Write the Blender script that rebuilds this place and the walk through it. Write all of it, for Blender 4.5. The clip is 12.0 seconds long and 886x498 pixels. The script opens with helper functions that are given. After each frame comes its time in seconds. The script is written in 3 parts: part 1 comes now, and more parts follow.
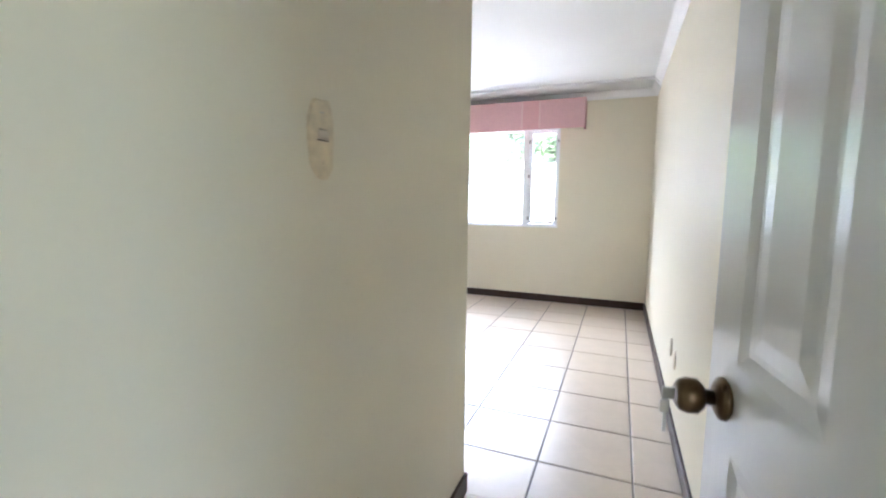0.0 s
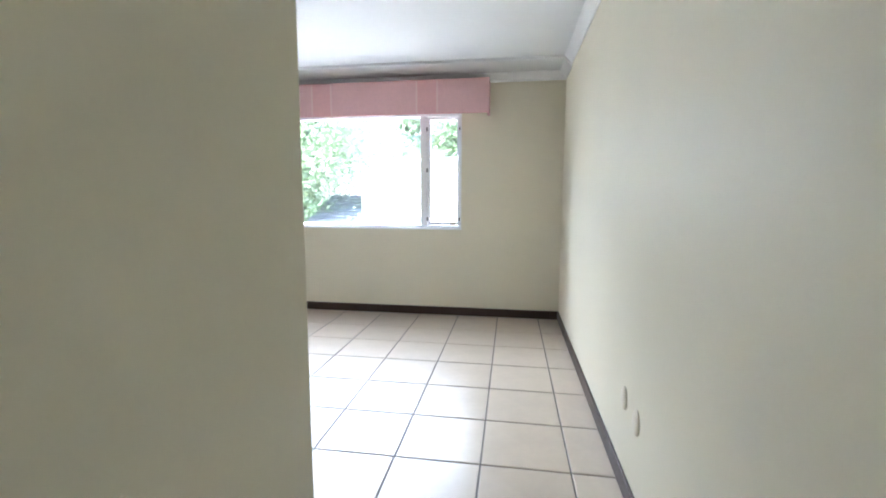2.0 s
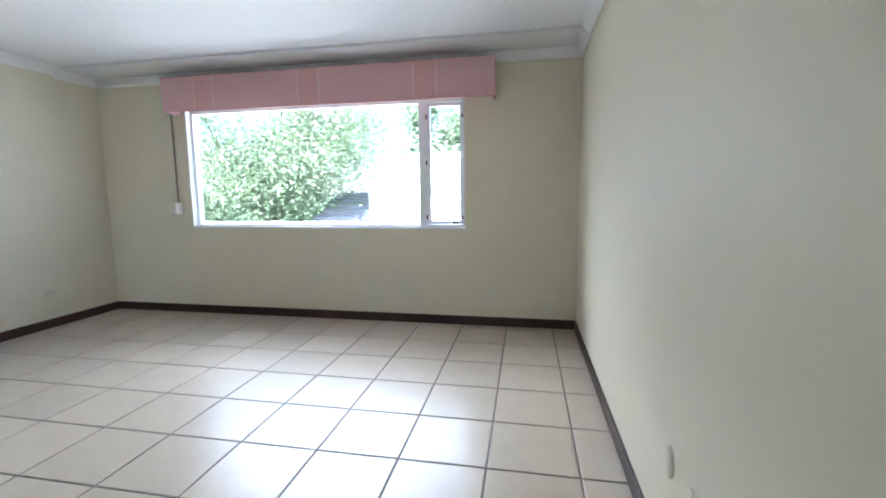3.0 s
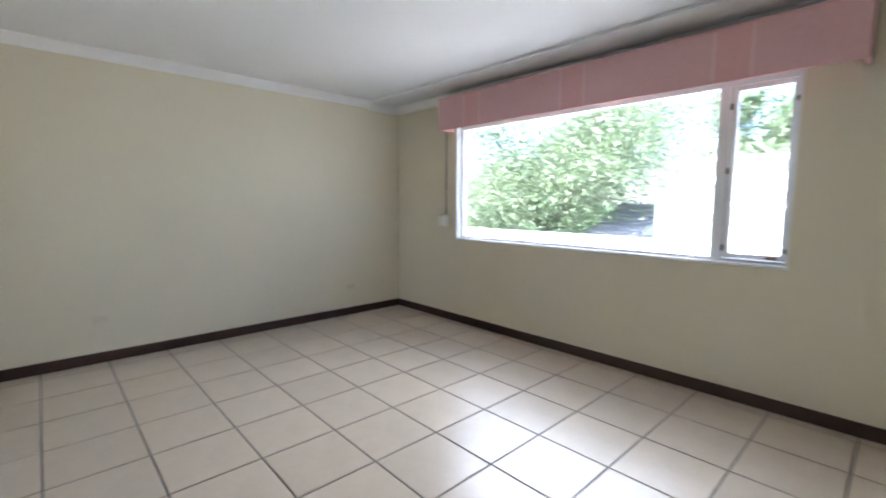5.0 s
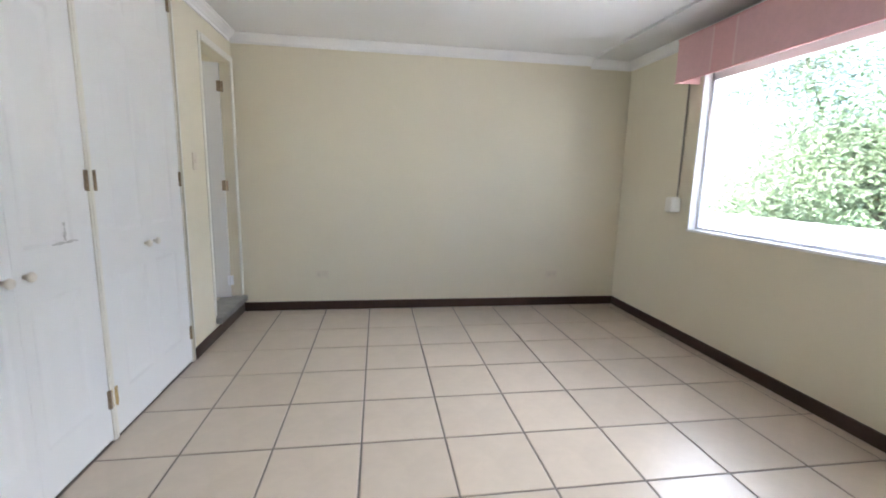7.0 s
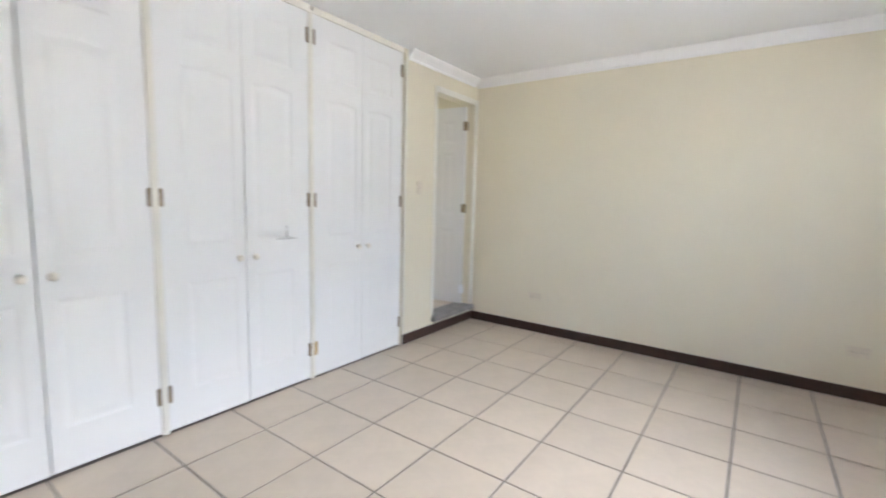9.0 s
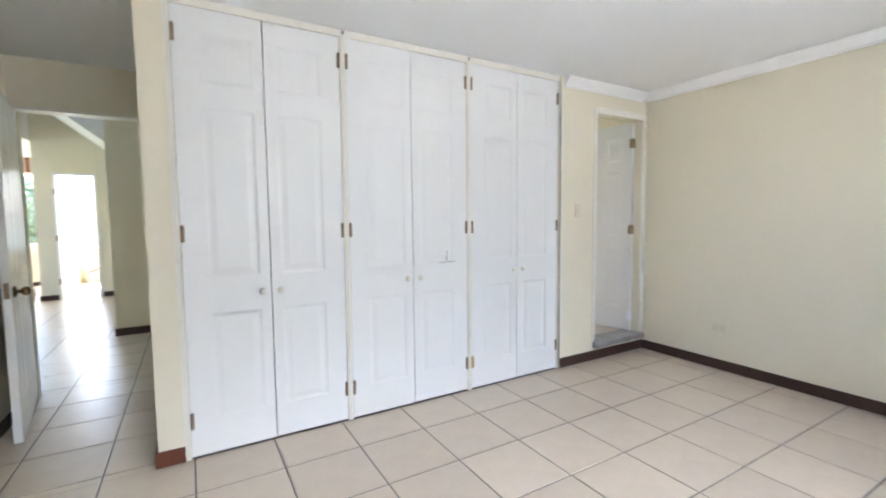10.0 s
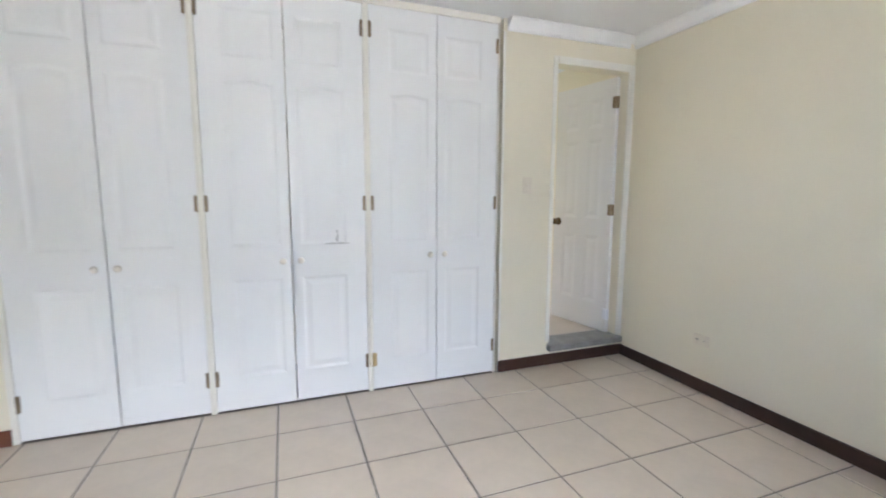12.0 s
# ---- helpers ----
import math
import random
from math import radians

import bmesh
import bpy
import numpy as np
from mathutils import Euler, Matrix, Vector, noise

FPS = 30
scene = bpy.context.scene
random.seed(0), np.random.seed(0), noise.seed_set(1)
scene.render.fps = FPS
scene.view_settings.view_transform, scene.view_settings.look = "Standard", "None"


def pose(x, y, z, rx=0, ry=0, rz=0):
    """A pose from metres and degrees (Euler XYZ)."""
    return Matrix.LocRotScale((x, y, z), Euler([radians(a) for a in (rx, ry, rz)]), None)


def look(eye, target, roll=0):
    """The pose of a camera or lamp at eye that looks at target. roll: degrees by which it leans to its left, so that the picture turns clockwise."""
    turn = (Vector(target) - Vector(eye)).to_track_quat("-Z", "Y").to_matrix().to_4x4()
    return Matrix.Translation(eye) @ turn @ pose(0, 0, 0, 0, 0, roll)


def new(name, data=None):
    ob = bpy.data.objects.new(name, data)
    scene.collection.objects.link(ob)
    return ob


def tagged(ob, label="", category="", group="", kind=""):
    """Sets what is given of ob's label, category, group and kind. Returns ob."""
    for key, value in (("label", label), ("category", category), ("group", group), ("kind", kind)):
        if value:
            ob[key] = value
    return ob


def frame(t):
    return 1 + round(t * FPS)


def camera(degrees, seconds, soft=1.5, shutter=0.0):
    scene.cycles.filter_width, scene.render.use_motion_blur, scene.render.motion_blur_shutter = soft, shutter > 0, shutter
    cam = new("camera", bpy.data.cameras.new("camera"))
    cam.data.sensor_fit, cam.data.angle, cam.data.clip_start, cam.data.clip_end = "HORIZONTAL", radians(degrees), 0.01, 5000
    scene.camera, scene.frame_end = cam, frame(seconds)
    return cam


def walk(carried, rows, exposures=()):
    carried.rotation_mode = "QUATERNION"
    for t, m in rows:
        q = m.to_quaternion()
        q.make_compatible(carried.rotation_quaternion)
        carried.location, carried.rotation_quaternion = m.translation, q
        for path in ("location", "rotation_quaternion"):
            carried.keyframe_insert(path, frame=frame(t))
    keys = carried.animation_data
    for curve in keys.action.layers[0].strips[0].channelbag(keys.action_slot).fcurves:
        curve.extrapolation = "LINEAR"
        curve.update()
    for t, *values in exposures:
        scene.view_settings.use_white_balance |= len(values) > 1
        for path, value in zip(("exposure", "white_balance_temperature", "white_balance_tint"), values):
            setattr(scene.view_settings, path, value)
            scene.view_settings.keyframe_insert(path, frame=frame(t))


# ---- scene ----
cam = camera(91.2, 12.0, soft=1.9, shutter=0.4)
PATH = [
    (0, (-0.308, -1.551, 1.172), (-1.053, 0.291, 0.951), 0.7),
    (0.5, (-0.353, -1.319, 1.194), (-0.98, 0.571, 1.009), 0.1),
    (1, (-0.386, -1.154, 1.181), (-0.99, 0.734, 0.916), 0.9),
    (1.5, (-0.443, -0.924, 1.192), (-0.877, 1.015, 0.958), 1.5),
    (2, (-0.48, -0.705, 1.2), (-0.787, 1.257, 0.963), 0.1),
    (2.5, (-0.446, -0.458, 1.174), (-0.765, 1.501, 0.927), -0.7),
    (4.5, (-0.438, 0.264, 1.28), (-1.498, 1.942, 1.028), 1.1),
    (5, (-0.504, 0.405, 1.261), (-1.959, 1.76, 1.048), 0.3),
    (5.5, (-0.476, 0.587, 1.264), (-2.196, 1.584, 1.039), 2.2),
    (6, (-0.522, 0.722, 1.245), (-2.346, 1.488, 0.954), 0.3),
    (6.5, (-0.606, 0.931, 1.241), (-2.522, 1.421, 0.944), 0.4),
    (8.5, (-0.915, 2.096, 1.237), (-2.811, 1.557, 0.897), 1.4),
    (9, (-0.972, 2.33, 1.226), (-2.584, 1.169, 0.996), 1.5),
    (9.5, (-0.972, 2.551, 1.289), (-2.24, 1.013, 1.125), 1.9),
    (10, (-1.023, 2.587, 1.266), (-2.028, 0.864, 1.122), -0.6),
    (10.5, (-1.228, 2.613, 1.277), (-2.008, 0.781, 1.091), 3.2),
    (11, (-1.532, 2.659, 1.283), (-2.284, 0.819, 1.058), -0.7),
    (11.5, (-1.89, 2.707, 1.285), (-2.532, 0.825, 1.072), 0.8),
    (12, (-2.264, 2.64, 1.25), (-2.948, 0.777, 1.001), 0.2),
]
walk(cam, [(t, look(eye, target, roll)) for t, eye, target, roll in PATH], [(0.0, 4.2, 5550, 15), (1.5, 4.05, 5550, 12), (2.5, 3.5, 5350, 8), (4.5, 3.1, 5700, 12), (5.5, 3.08, 5750, 12), (6.5, 3.27, 5850, 13), (8.5, 3.7, 6000, 14), (10.0, 3.75, 5800, 13), (12.0, 3.6, 5800, 13)])

# ---- light ----
world = bpy.data.worlds.new("sky")
scene.world = world
world.use_nodes = True
wn = world.node_tree
sky = wn.nodes.new("ShaderNodeTexSky")
sky.sky_type, sky.sun_disc = "NISHITA", False
sky.sun_elevation, sky.sun_rotation = radians(58), radians(200)
sky.air_density, sky.dust_density, sky.ozone_density = 1.0, 2.0, 1.0
wn.links.new(sky.outputs[0], wn.nodes["Background"].inputs[0])
wn.nodes["Background"].inputs[1].default_value = 0.15
sun = new("sun", bpy.data.lights.new("sun", "SUN"))
sun.data.energy, sun.data.angle, sun.data.color = 5.0, radians(0.6), (1.0, 0.96, 0.9)
sun.matrix_world = look((0, 0, 30), (0 + 6.4, 17.5, 0))


def daylight_lamp(name, m, w, h, watts, colour):
    """An area lamp that stands in for daylight at or beyond an opening."""
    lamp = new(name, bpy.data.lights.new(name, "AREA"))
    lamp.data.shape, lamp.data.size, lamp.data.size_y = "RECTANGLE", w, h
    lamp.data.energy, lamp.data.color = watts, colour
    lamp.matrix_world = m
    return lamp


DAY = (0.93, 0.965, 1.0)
# Added lamp high over the yard, out of view; stands in for bright sky.
daylight_lamp("sky_fill_bedroom", look((-4.3, 7.0, 4.0), (-2.3, 3.4, 1.0)), 6.0, 1.8, 66, DAY)
daylight_lamp("daylight_living_side", look((4.48, -4.5, 1.5), (0, -4.5, 1.5)), 1.9, 1.7, 2.2, DAY)
# Lamp and its opening are added to whiten the doorway and light the hall.
daylight_lamp("daylight_stair", look((0.37, -8.9, 1.65), (0.37, 0, 1.65)), 1.1, 1.8, 5, DAY)
# Added lamp outside, above the window's view; fills in for southern sky.
daylight_lamp("sky_fill_living_south", look((2.4, -11.2, 4.2), (1.9, -8.9, 1.6)), 4.0, 1.8, 6, DAY)
# Lamp added in an unseen bathroom opening to brighten the ajar door.
daylight_lamp("daylight_bathroom", look((-4.25, -2.45, 1.7), (-4.25, 0, 1.2)), 0.45, 0.75, 0.5, DAY)


# ---- materials ----
def material(name, colour, rough=0.5, metal=0.0, vary=0.06, scale=6.0, bump=0.0, bump_scale=60.0, coat=0.0, per_piece=0.0, stretch=(1, 1, 1), spec=0.5, gloss_span=0.08):
    m = bpy.data.materials.new(name)
    m.use_nodes = True
    nt = m.node_tree
    b = nt.nodes["Principled BSDF"]
    co = nt.nodes.new("ShaderNodeTexCoord")
    mp = nt.nodes.new("ShaderNodeMapping")
    mp.inputs["Scale"].default_value = stretch
    nt.links.new(co.outputs["Object"], mp.inputs[0])
    big = nt.nodes.new("ShaderNodeTexNoise")
    big.inputs["Scale"].default_value, big.inputs["Detail"].default_value = scale, 6
    fine = nt.nodes.new("ShaderNodeTexNoise")
    fine.inputs["Scale"].default_value, fine.inputs["Detail"].default_value = bump_scale, 4
    for n in (big, fine):
        nt.links.new(mp.outputs[0], n.inputs["Vector"])
    add = nt.nodes.new("ShaderNodeMath")
    add.operation = "ADD"
    half = nt.nodes.new("ShaderNodeMath")
    half.operation = "MULTIPLY"
    half.inputs[1].default_value = 0.4
    nt.links.new(fine.outputs[0], half.inputs[0])
    nt.links.new(big.outputs[0], add.inputs[0])
    nt.links.new(half.outputs[0], add.inputs[1])
    span = nt.nodes.new("ShaderNodeMapRange")
    span.inputs["From Min"].default_value, span.inputs["From Max"].default_value = 0.35, 1.05
    span.inputs["To Min"].default_value, span.inputs["To Max"].default_value = 1 - vary, 1 + vary
    nt.links.new(add.outputs[0], span.inputs["Value"])
    value = span.outputs[0]
    if per_piece:
        info = nt.nodes.new("ShaderNodeObjectInfo")
        pr = nt.nodes.new("ShaderNodeMapRange")
        pr.inputs["To Min"].default_value, pr.inputs["To Max"].default_value = 1 - per_piece, 1 + per_piece
        nt.links.new(info.outputs["Random"], pr.inputs["Value"])
        mul = nt.nodes.new("ShaderNodeMath")
        mul.operation = "MULTIPLY"
        nt.links.new(value, mul.inputs[0])
        nt.links.new(pr.outputs[0], mul.inputs[1])
        value = mul.outputs[0]
    hsv = nt.nodes.new("ShaderNodeHueSaturation")
    hsv.inputs["Color"].default_value = (*colour, 1)
    nt.links.new(value, hsv.inputs["Value"])
    nt.links.new(hsv.outputs[0], b.inputs["Base Color"])
    rr = nt.nodes.new("ShaderNodeMapRange")
    rr.inputs["To Min"].default_value, rr.inputs["To Max"].default_value = max(0.02, rough - gloss_span), min(1, rough + gloss_span)
    nt.links.new(big.outputs[0], rr.inputs["Value"])
    nt.links.new(rr.outputs[0], b.inputs["Roughness"])
    b.inputs["Metallic"].default_value = metal
    b.inputs["Coat Weight"].default_value = coat
    b.inputs["Specular IOR Level"].default_value = spec
    if bump:
        bp = nt.nodes.new("ShaderNodeBump")
        bp.inputs["Strength"].default_value, bp.inputs["Distance"].default_value = bump, 0.002
        nt.links.new(fine.outputs[0], bp.inputs["Height"])
        nt.links.new(bp.outputs[0], b.inputs["Normal"])
    return m


WALL = material("cream_wall_paint", (0.77, 0.708, 0.55), 0.55, vary=0.03, scale=2.0, bump=0.12, bump_scale=90)
CEIL = material("white_ceiling_paint", (0.84, 0.84, 0.83), 0.8, vary=0.02, scale=1.5, bump=0.1, bump_scale=70)
CROWN = material("white_plaster_moulding", (0.87, 0.86, 0.84), 0.6, vary=0.03)
DOOR = material("white_satin_wardrobe_paint", (0.80, 0.795, 0.77), 0.40, vary=0.008, scale=3, bump=0.05, bump_scale=30, stretch=(5, 5, 0.5))
GRAINED = material("white_gloss_door_paint_over_wood_grain", (0.80, 0.79, 0.76), 0.21, vary=0.01, scale=3, bump=0.16, bump_scale=13, stretch=(6, 6, 0.45), gloss_span=0.04)
TRIMW = material("cream_white_trim_paint", (0.80, 0.77, 0.68), 0.4, vary=0.03)
TILE = material("glazed_beige_tile", (0.585, 0.495, 0.39), 0.30, vary=0.07, scale=7, bump=0.05, bump_scale=25, per_piece=0.045, gloss_span=0.015)
GROUT = material("grey_grout", (0.165, 0.14, 0.12), 0.55, vary=0.2, scale=12)
BASE = material("dark_brown_baseboard", (0.045, 0.02, 0.014), 0.36, vary=0.3, scale=5, stretch=(1, 1, 6))
BASER = material("red_brown_baseboard_end", (0.13, 0.04, 0.02), 0.35, vary=0.25, scale=9)
BRONZE = material("antique_bronze", (0.16, 0.11, 0.06), 0.3, metal=1.0, vary=0.25, scale=40)
STEEL = material("worn_brass_hinge", (0.30, 0.23, 0.15), 0.4, metal=1.0, vary=0.3, scale=60)
WINDER = material("cream_white_plastic", (0.86, 0.83, 0.74), 0.35, vary=0.03)
BRASS = material("bare_brass", (0.55, 0.40, 0.19), 0.35, metal=1.0, vary=0.2, scale=60)
NICKEL = material("nickel_key", (0.6, 0.58, 0.53), 0.3, metal=1.0)
IVORY = material("ivory_plastic", (0.72, 0.645, 0.51), 0.4, vary=0.05, scale=20)
YELLOWED = material("yellowed_plastic", (0.70, 0.60, 0.41), 0.45, vary=0.18, scale=45)
SLOT = material("dark_slot", (0.05, 0.045, 0.04), 0.6)
KNOBW = material("cream_painted_knob", (0.78, 0.73, 0.63), 0.3)
ALU = material("white_window_metal", (0.82, 0.83, 0.85), 0.35, vary=0.02)
SILL = material("white_sill_paint", (0.85, 0.85, 0.84), 0.4, vary=0.03)
STRAP = material("grey_woven_strap", (0.33, 0.30, 0.25), 0.8, vary=0.2, scale=90)
CONCRETE = material("grey_concrete_step", (0.27, 0.265, 0.25), 0.75, vary=0.25, scale=14, bump=0.4, bump_scale=120)
PINK = material("pink_valance_fabric", (0.72, 0.455, 0.455), 0.85, vary=0.05, scale=40, bump=0.3, bump_scale=400, spec=0.2)
PINK2 = material("deep_pink_valance_band", (0.73, 0.425, 0.42), 0.85, vary=0.05, scale=40, bump=0.3, bump_scale=400, spec=0.2)
PINK3 = material("pale_pink_valance_stripe", (0.77, 0.56, 0.535), 0.85, vary=0.04, scale=40, spec=0.2)
SCUFF = material("grey_scuff", (0.52, 0.51, 0.48), 0.7, vary=0.3, scale=50)
PLASTER = material("white_exterior_plaster", (0.80, 0.79, 0.76), 0.8, vary=0.06, scale=1.2, bump=0.2)
ROOFT = material("grey_roof_sheet", (0.30, 0.30, 0.33), 0.8, vary=0.4, scale=9)
GRASS = material("lawn", (0.06, 0.10, 0.03), 0.9, vary=0.4, scale=3)
LEAF = material("green_leaves", (0.155, 0.215, 0.105), 0.38, vary=0.35, scale=1.6, spec=1.0)
BARK = material("brown_bark", (0.10, 0.075, 0.05), 0.9, vary=0.3, scale=12, bump=0.5)
BROWNCL = material("brown_striped_curtain", (0.16, 0.06, 0.03), 0.85)
CREAMCL = material("cream_curtain", (0.72, 0.62, 0.46), 0.85)
CABLE = material("black_cable", (0.03, 0.03, 0.03), 0.6)
RAIL = material("dark_rail", (0.12, 0.10, 0.09), 0.5)
glassm = bpy.data.materials.new("clear_glass")
glassm.use_nodes = True
gb = glassm.node_tree.nodes["Principled BSDF"]
gb.inputs["Transmission Weight"].default_value, gb.inputs["Roughness"].default_value, gb.inputs["IOR"].default_value = 1.0, 0.0, 1.45


# ---- builders ----
def add_box(bm, x0, x1, y0, y1, z0, z1, bevel=0.0, seg=1):
    v = [bm.verts.new(p) for p in ((x0, y0, z0), (x1, y0, z0), (x1, y1, z0), (x0, y1, z0), (x0, y0, z1), (x1, y0, z1), (x1, y1, z1), (x0, y1, z1))]
    fs = [bm.faces.new([v[i] for i in q]) for q in ((3, 2, 1, 0), (4, 5, 6, 7), (0, 1, 5, 4), (1, 2, 6, 5), (2, 3, 7, 6), (3, 0, 4, 7))]
    if bevel:
        bmesh.ops.bevel(bm, geom=list({e for f in fs for e in f.edges}), offset=bevel, segments=seg, affect="EDGES", profile=0.5)
    return bm


def box(*a, **k):
    return add_box(bmesh.new(), *a, **k)


def lathe(profile, axis="y", n=20):
    """A turned body: (radius, along) pairs round an axis."""
    bm = bmesh.new()
    rings = []
    for r, d in profile:
        ring = []
        for i in range(n):
            a = 2 * math.pi * i / n
            c, s = r * math.cos(a), r * math.sin(a)
            ring.append(bm.verts.new({"y": (c, d, s), "x": (d, c, s), "z": (c, s, d)}[axis]))
        rings.append(ring)
    for a, b in zip(rings, rings[1:]):
        for i in range(n):
            bm.faces.new((a[i], a[(i + 1) % n], b[(i + 1) % n], b[i]))
    bm.faces.new(rings[0][::-1])
    bm.faces.new(rings[-1])
    bmesh.ops.recalc_face_normals(bm, faces=bm.faces)
    for f in bm.faces:
        f.smooth = True
    return bm


def mesh_of(name, bm, mat):
    me = bpy.data.meshes.new(name)
    bmesh.ops.recalc_face_normals(bm, faces=bm.faces)
    bm.to_mesh(me)
    bm.free()
    me.materials.append(mat)
    return me


def part(name, bm, mat, parent=None, label="", at=None):
    ob = new(name, mesh_of(name, bm, mat))
    if parent:
        ob.parent = parent
    if at is not None:
        ob.matrix_basis = at
    if label:
        tagged(ob, label)
    return ob


def structure(name, bm, mat, label, category):
    return tagged(part(name, bm, mat), label, category, kind="structure")


def thing(name, label, category, at=None, group=""):
    ob = new(name)
    ob.empty_display_size = 0.1
    if at is not None:
        ob.matrix_basis = at
    return tagged(ob, label, category, group)


def boxes(*list_of):
    bm = bmesh.new()
    for b in list_of:
        add_box(bm, *b)
    return bm


def outline(r, inset, n=10):
    """A panel's outline, drawn in by inset; r: x0, x1, z0, z1 and, for an eyebrow top, its rise."""
    x0, x1, z0, z1 = r[0] + inset, r[1] - inset, r[2] + inset, r[3] - inset
    rise = r[4] if len(r) > 4 else 0.0
    if not rise:
        return [(x0, z0), (x1, z0), (x1, z1), (x0, z1)]
    top = [(x1 + (x0 - x1) * i / n, z1 - rise * (0.5 + 0.5 * math.cos(2 * math.pi * i / n))) for i in range(n + 1)]
    return [(x0, z0), (x1, z0)] + top


def ring(bm, r, i0, y0, i1, y1):
    """A sloping band between two insets of a panel's outline."""
    a, b = outline(r, i0), outline(r, i1)
    for k in range(len(a)):
        j = (k + 1) % len(a)
        bm.faces.new([bm.verts.new(p) for p in ((a[k][0], y0, a[k][1]), (a[j][0], y0, a[j][1]), (b[j][0], y1, b[j][1]), (b[k][0], y1, b[k][1]))])


def leaf_mesh(w, h, t, panels, slope=0.014, deep=0.005):
    """A panel door's frame: stiles and rails on both faces, sloping into each panel's bed."""
    bm = bmesh.new()
    xs = sorted({0, w, *[p[0] for p in panels], *[p[1] for p in panels]})
    zs = sorted({0, h, *[p[2] for p in panels], *[p[3] for p in panels]})
    for y, s in ((t / 2, 1), (-t / 2, -1)):
        for xa, xb in zip(xs, xs[1:]):
            for za, zb in zip(zs, zs[1:]):
                if any(p[0] <= xa and xb <= p[1] and p[2] <= za and zb <= p[3] for p in panels):
                    continue
                bm.faces.new([bm.verts.new(q) for q in ((xa, y, za), (xb, y, za), (xb, y, zb), (xa, y, zb))])
        for r in panels:
            ring(bm, r, 0, y, slope, y - s * deep)
            if len(r) > 4:
                top = outline(r, 0)[2:]
                for (xa, za), (xb, zb) in zip(top, top[1:]):
                    quad = [(xa, y, za), (xb, y, zb), (xb, y, r[3]), (xa, y, r[3])]
                    quad = [q for i, q in enumerate(quad) if i < 2 or abs(q[2] - quad[3 - i][2]) > 1e-5]
                    bm.faces.new([bm.verts.new(q) for q in quad])
    for q in (((0, 0), (w, 0)), ((w, 0), (w, h)), ((w, h), (0, h)), ((0, h), (0, 0))):
        (xa, za), (xb, zb) = q
        bm.faces.new([bm.verts.new(p) for p in ((xa, -t / 2, za), (xb, -t / 2, zb), (xb, t / 2, zb), (xa, t / 2, za))])
    bmesh.ops.remove_doubles(bm, verts=bm.verts, dist=0.0002)
    return bm


def panel_mesh(r, t, slope=0.014, deep=0.005):
    """A raised panel in a leaf's bed, on both faces."""
    bm = bmesh.new()
    for s in (1, -1):
        bed, top = s * (t / 2 - deep), s * (t / 2 - 0.0012)
        ring(bm, r, slope, bed, slope + 0.010, bed)
        ring(bm, r, slope + 0.010, bed, slope + 0.036, top)
        bm.faces.new([bm.verts.new((x, top, z)) for x, z in outline(r, slope + 0.036)])
    bmesh.ops.remove_doubles(bm, verts=bm.verts, dist=0.0002)
    return bm


def hinge_mesh(h=0.09, w=0.03):
    bm = box(-w / 2, w / 2, -0.002, 0.003, -h / 2, h / 2, bevel=0.001)
    bmesh.ops.create_cone(bm, cap_ends=True, segments=10, radius1=0.006, radius2=0.006, depth=h * 1.04, matrix=Matrix.Translation((0, 0.006, 0)))
    return bm


# ---- the bedroom's shell ----
W, N, H = -4.732, 3.602, 2.380          # west wall, north wall, ceiling
T = 0.15                             # wall thickness
PX, DY = -0.834, -1.44                # passage's west wall, door wall
LIV = 3.5                            # living room's ceiling
structure("wall_east", box(0, T, DY - 0.12, N + T, -0.1, H + 0.1), WALL, "plain cream painted bedroom wall beside the entry", "wall")
structure("wall_west", box(W - T, W, -2.4, N + T, -0.1, H + 0.1), WALL, "plain cream painted bedroom wall with two outlets", "wall")
WX0, WX1, WZ0, WZ1 = -3.735, -0.970, 0.882, 2.055
structure("wall_north", boxes((W, WX0, N, N + T, -0.1, H + 0.1), (WX1, 0, N, N + T, -0.1, H + 0.1), (WX0, WX1, N, N + T, -0.1, WZ0), (WX0, WX1, N, N + T, WZ1, H + 0.1)),
          WALL, "cream painted wall with the wide garden window", "wall")
BX0, BX1, BH, BF = -4.682, -4.062, 2.145, 0.146   # bathroom opening and floor
structure("wall_south", boxes((BX1, -3.646, -0.12, 0, -0.1, H + 0.05), (W, BX0, -0.12, 0, -0.1, H + 0.05), (BX0, BX1, -0.12, 0, BH, H + 0.05)), WALL,
          "cream painted wall beside the wardrobe with bathroom opening", "wall")
structure("wall_passage", boxes((PX - 0.130, PX, -0.62, 0, -0.1, H + 0.05), (PX - 0.130, PX, DY, -0.62, -0.1, H + 0.05)), WALL, "cream painted wall end beside the wardrobe", "wall")
structure("wall_wardrobe_back", box(-3.80, PX - 0.130, -0.72, -0.62, -0.1, H + 0.05), WALL, "plain wall behind the wardrobe", "wall")
structure("wall_entry", boxes((-2.2, PX + 0.02, DY - 0.12, DY, -0.1, LIV), (-0.025, 0, DY - 0.12, DY, -0.1, LIV), (PX + 0.02, -0.025, DY - 0.12, DY, 2.045, LIV), (0.15, 4.5, DY - 0.12, DY, -0.1, LIV)), WALL,
          "cream painted wall above the bedroom doorway", "wall")
structure("ceiling", boxes((W, 0, DY, 3.19, H, H + 0.1), (W, 0, 3.19, N, H - 0.022, H + 0.1)), CEIL, "white ceiling with a shallow dropped strip at the window", "ceiling")
structure("subfloor", box(W - T, T, DY - 0.12, N + T, -0.12, -0.004), GROUT, "grey grout bed between the floor tiles", "floor")


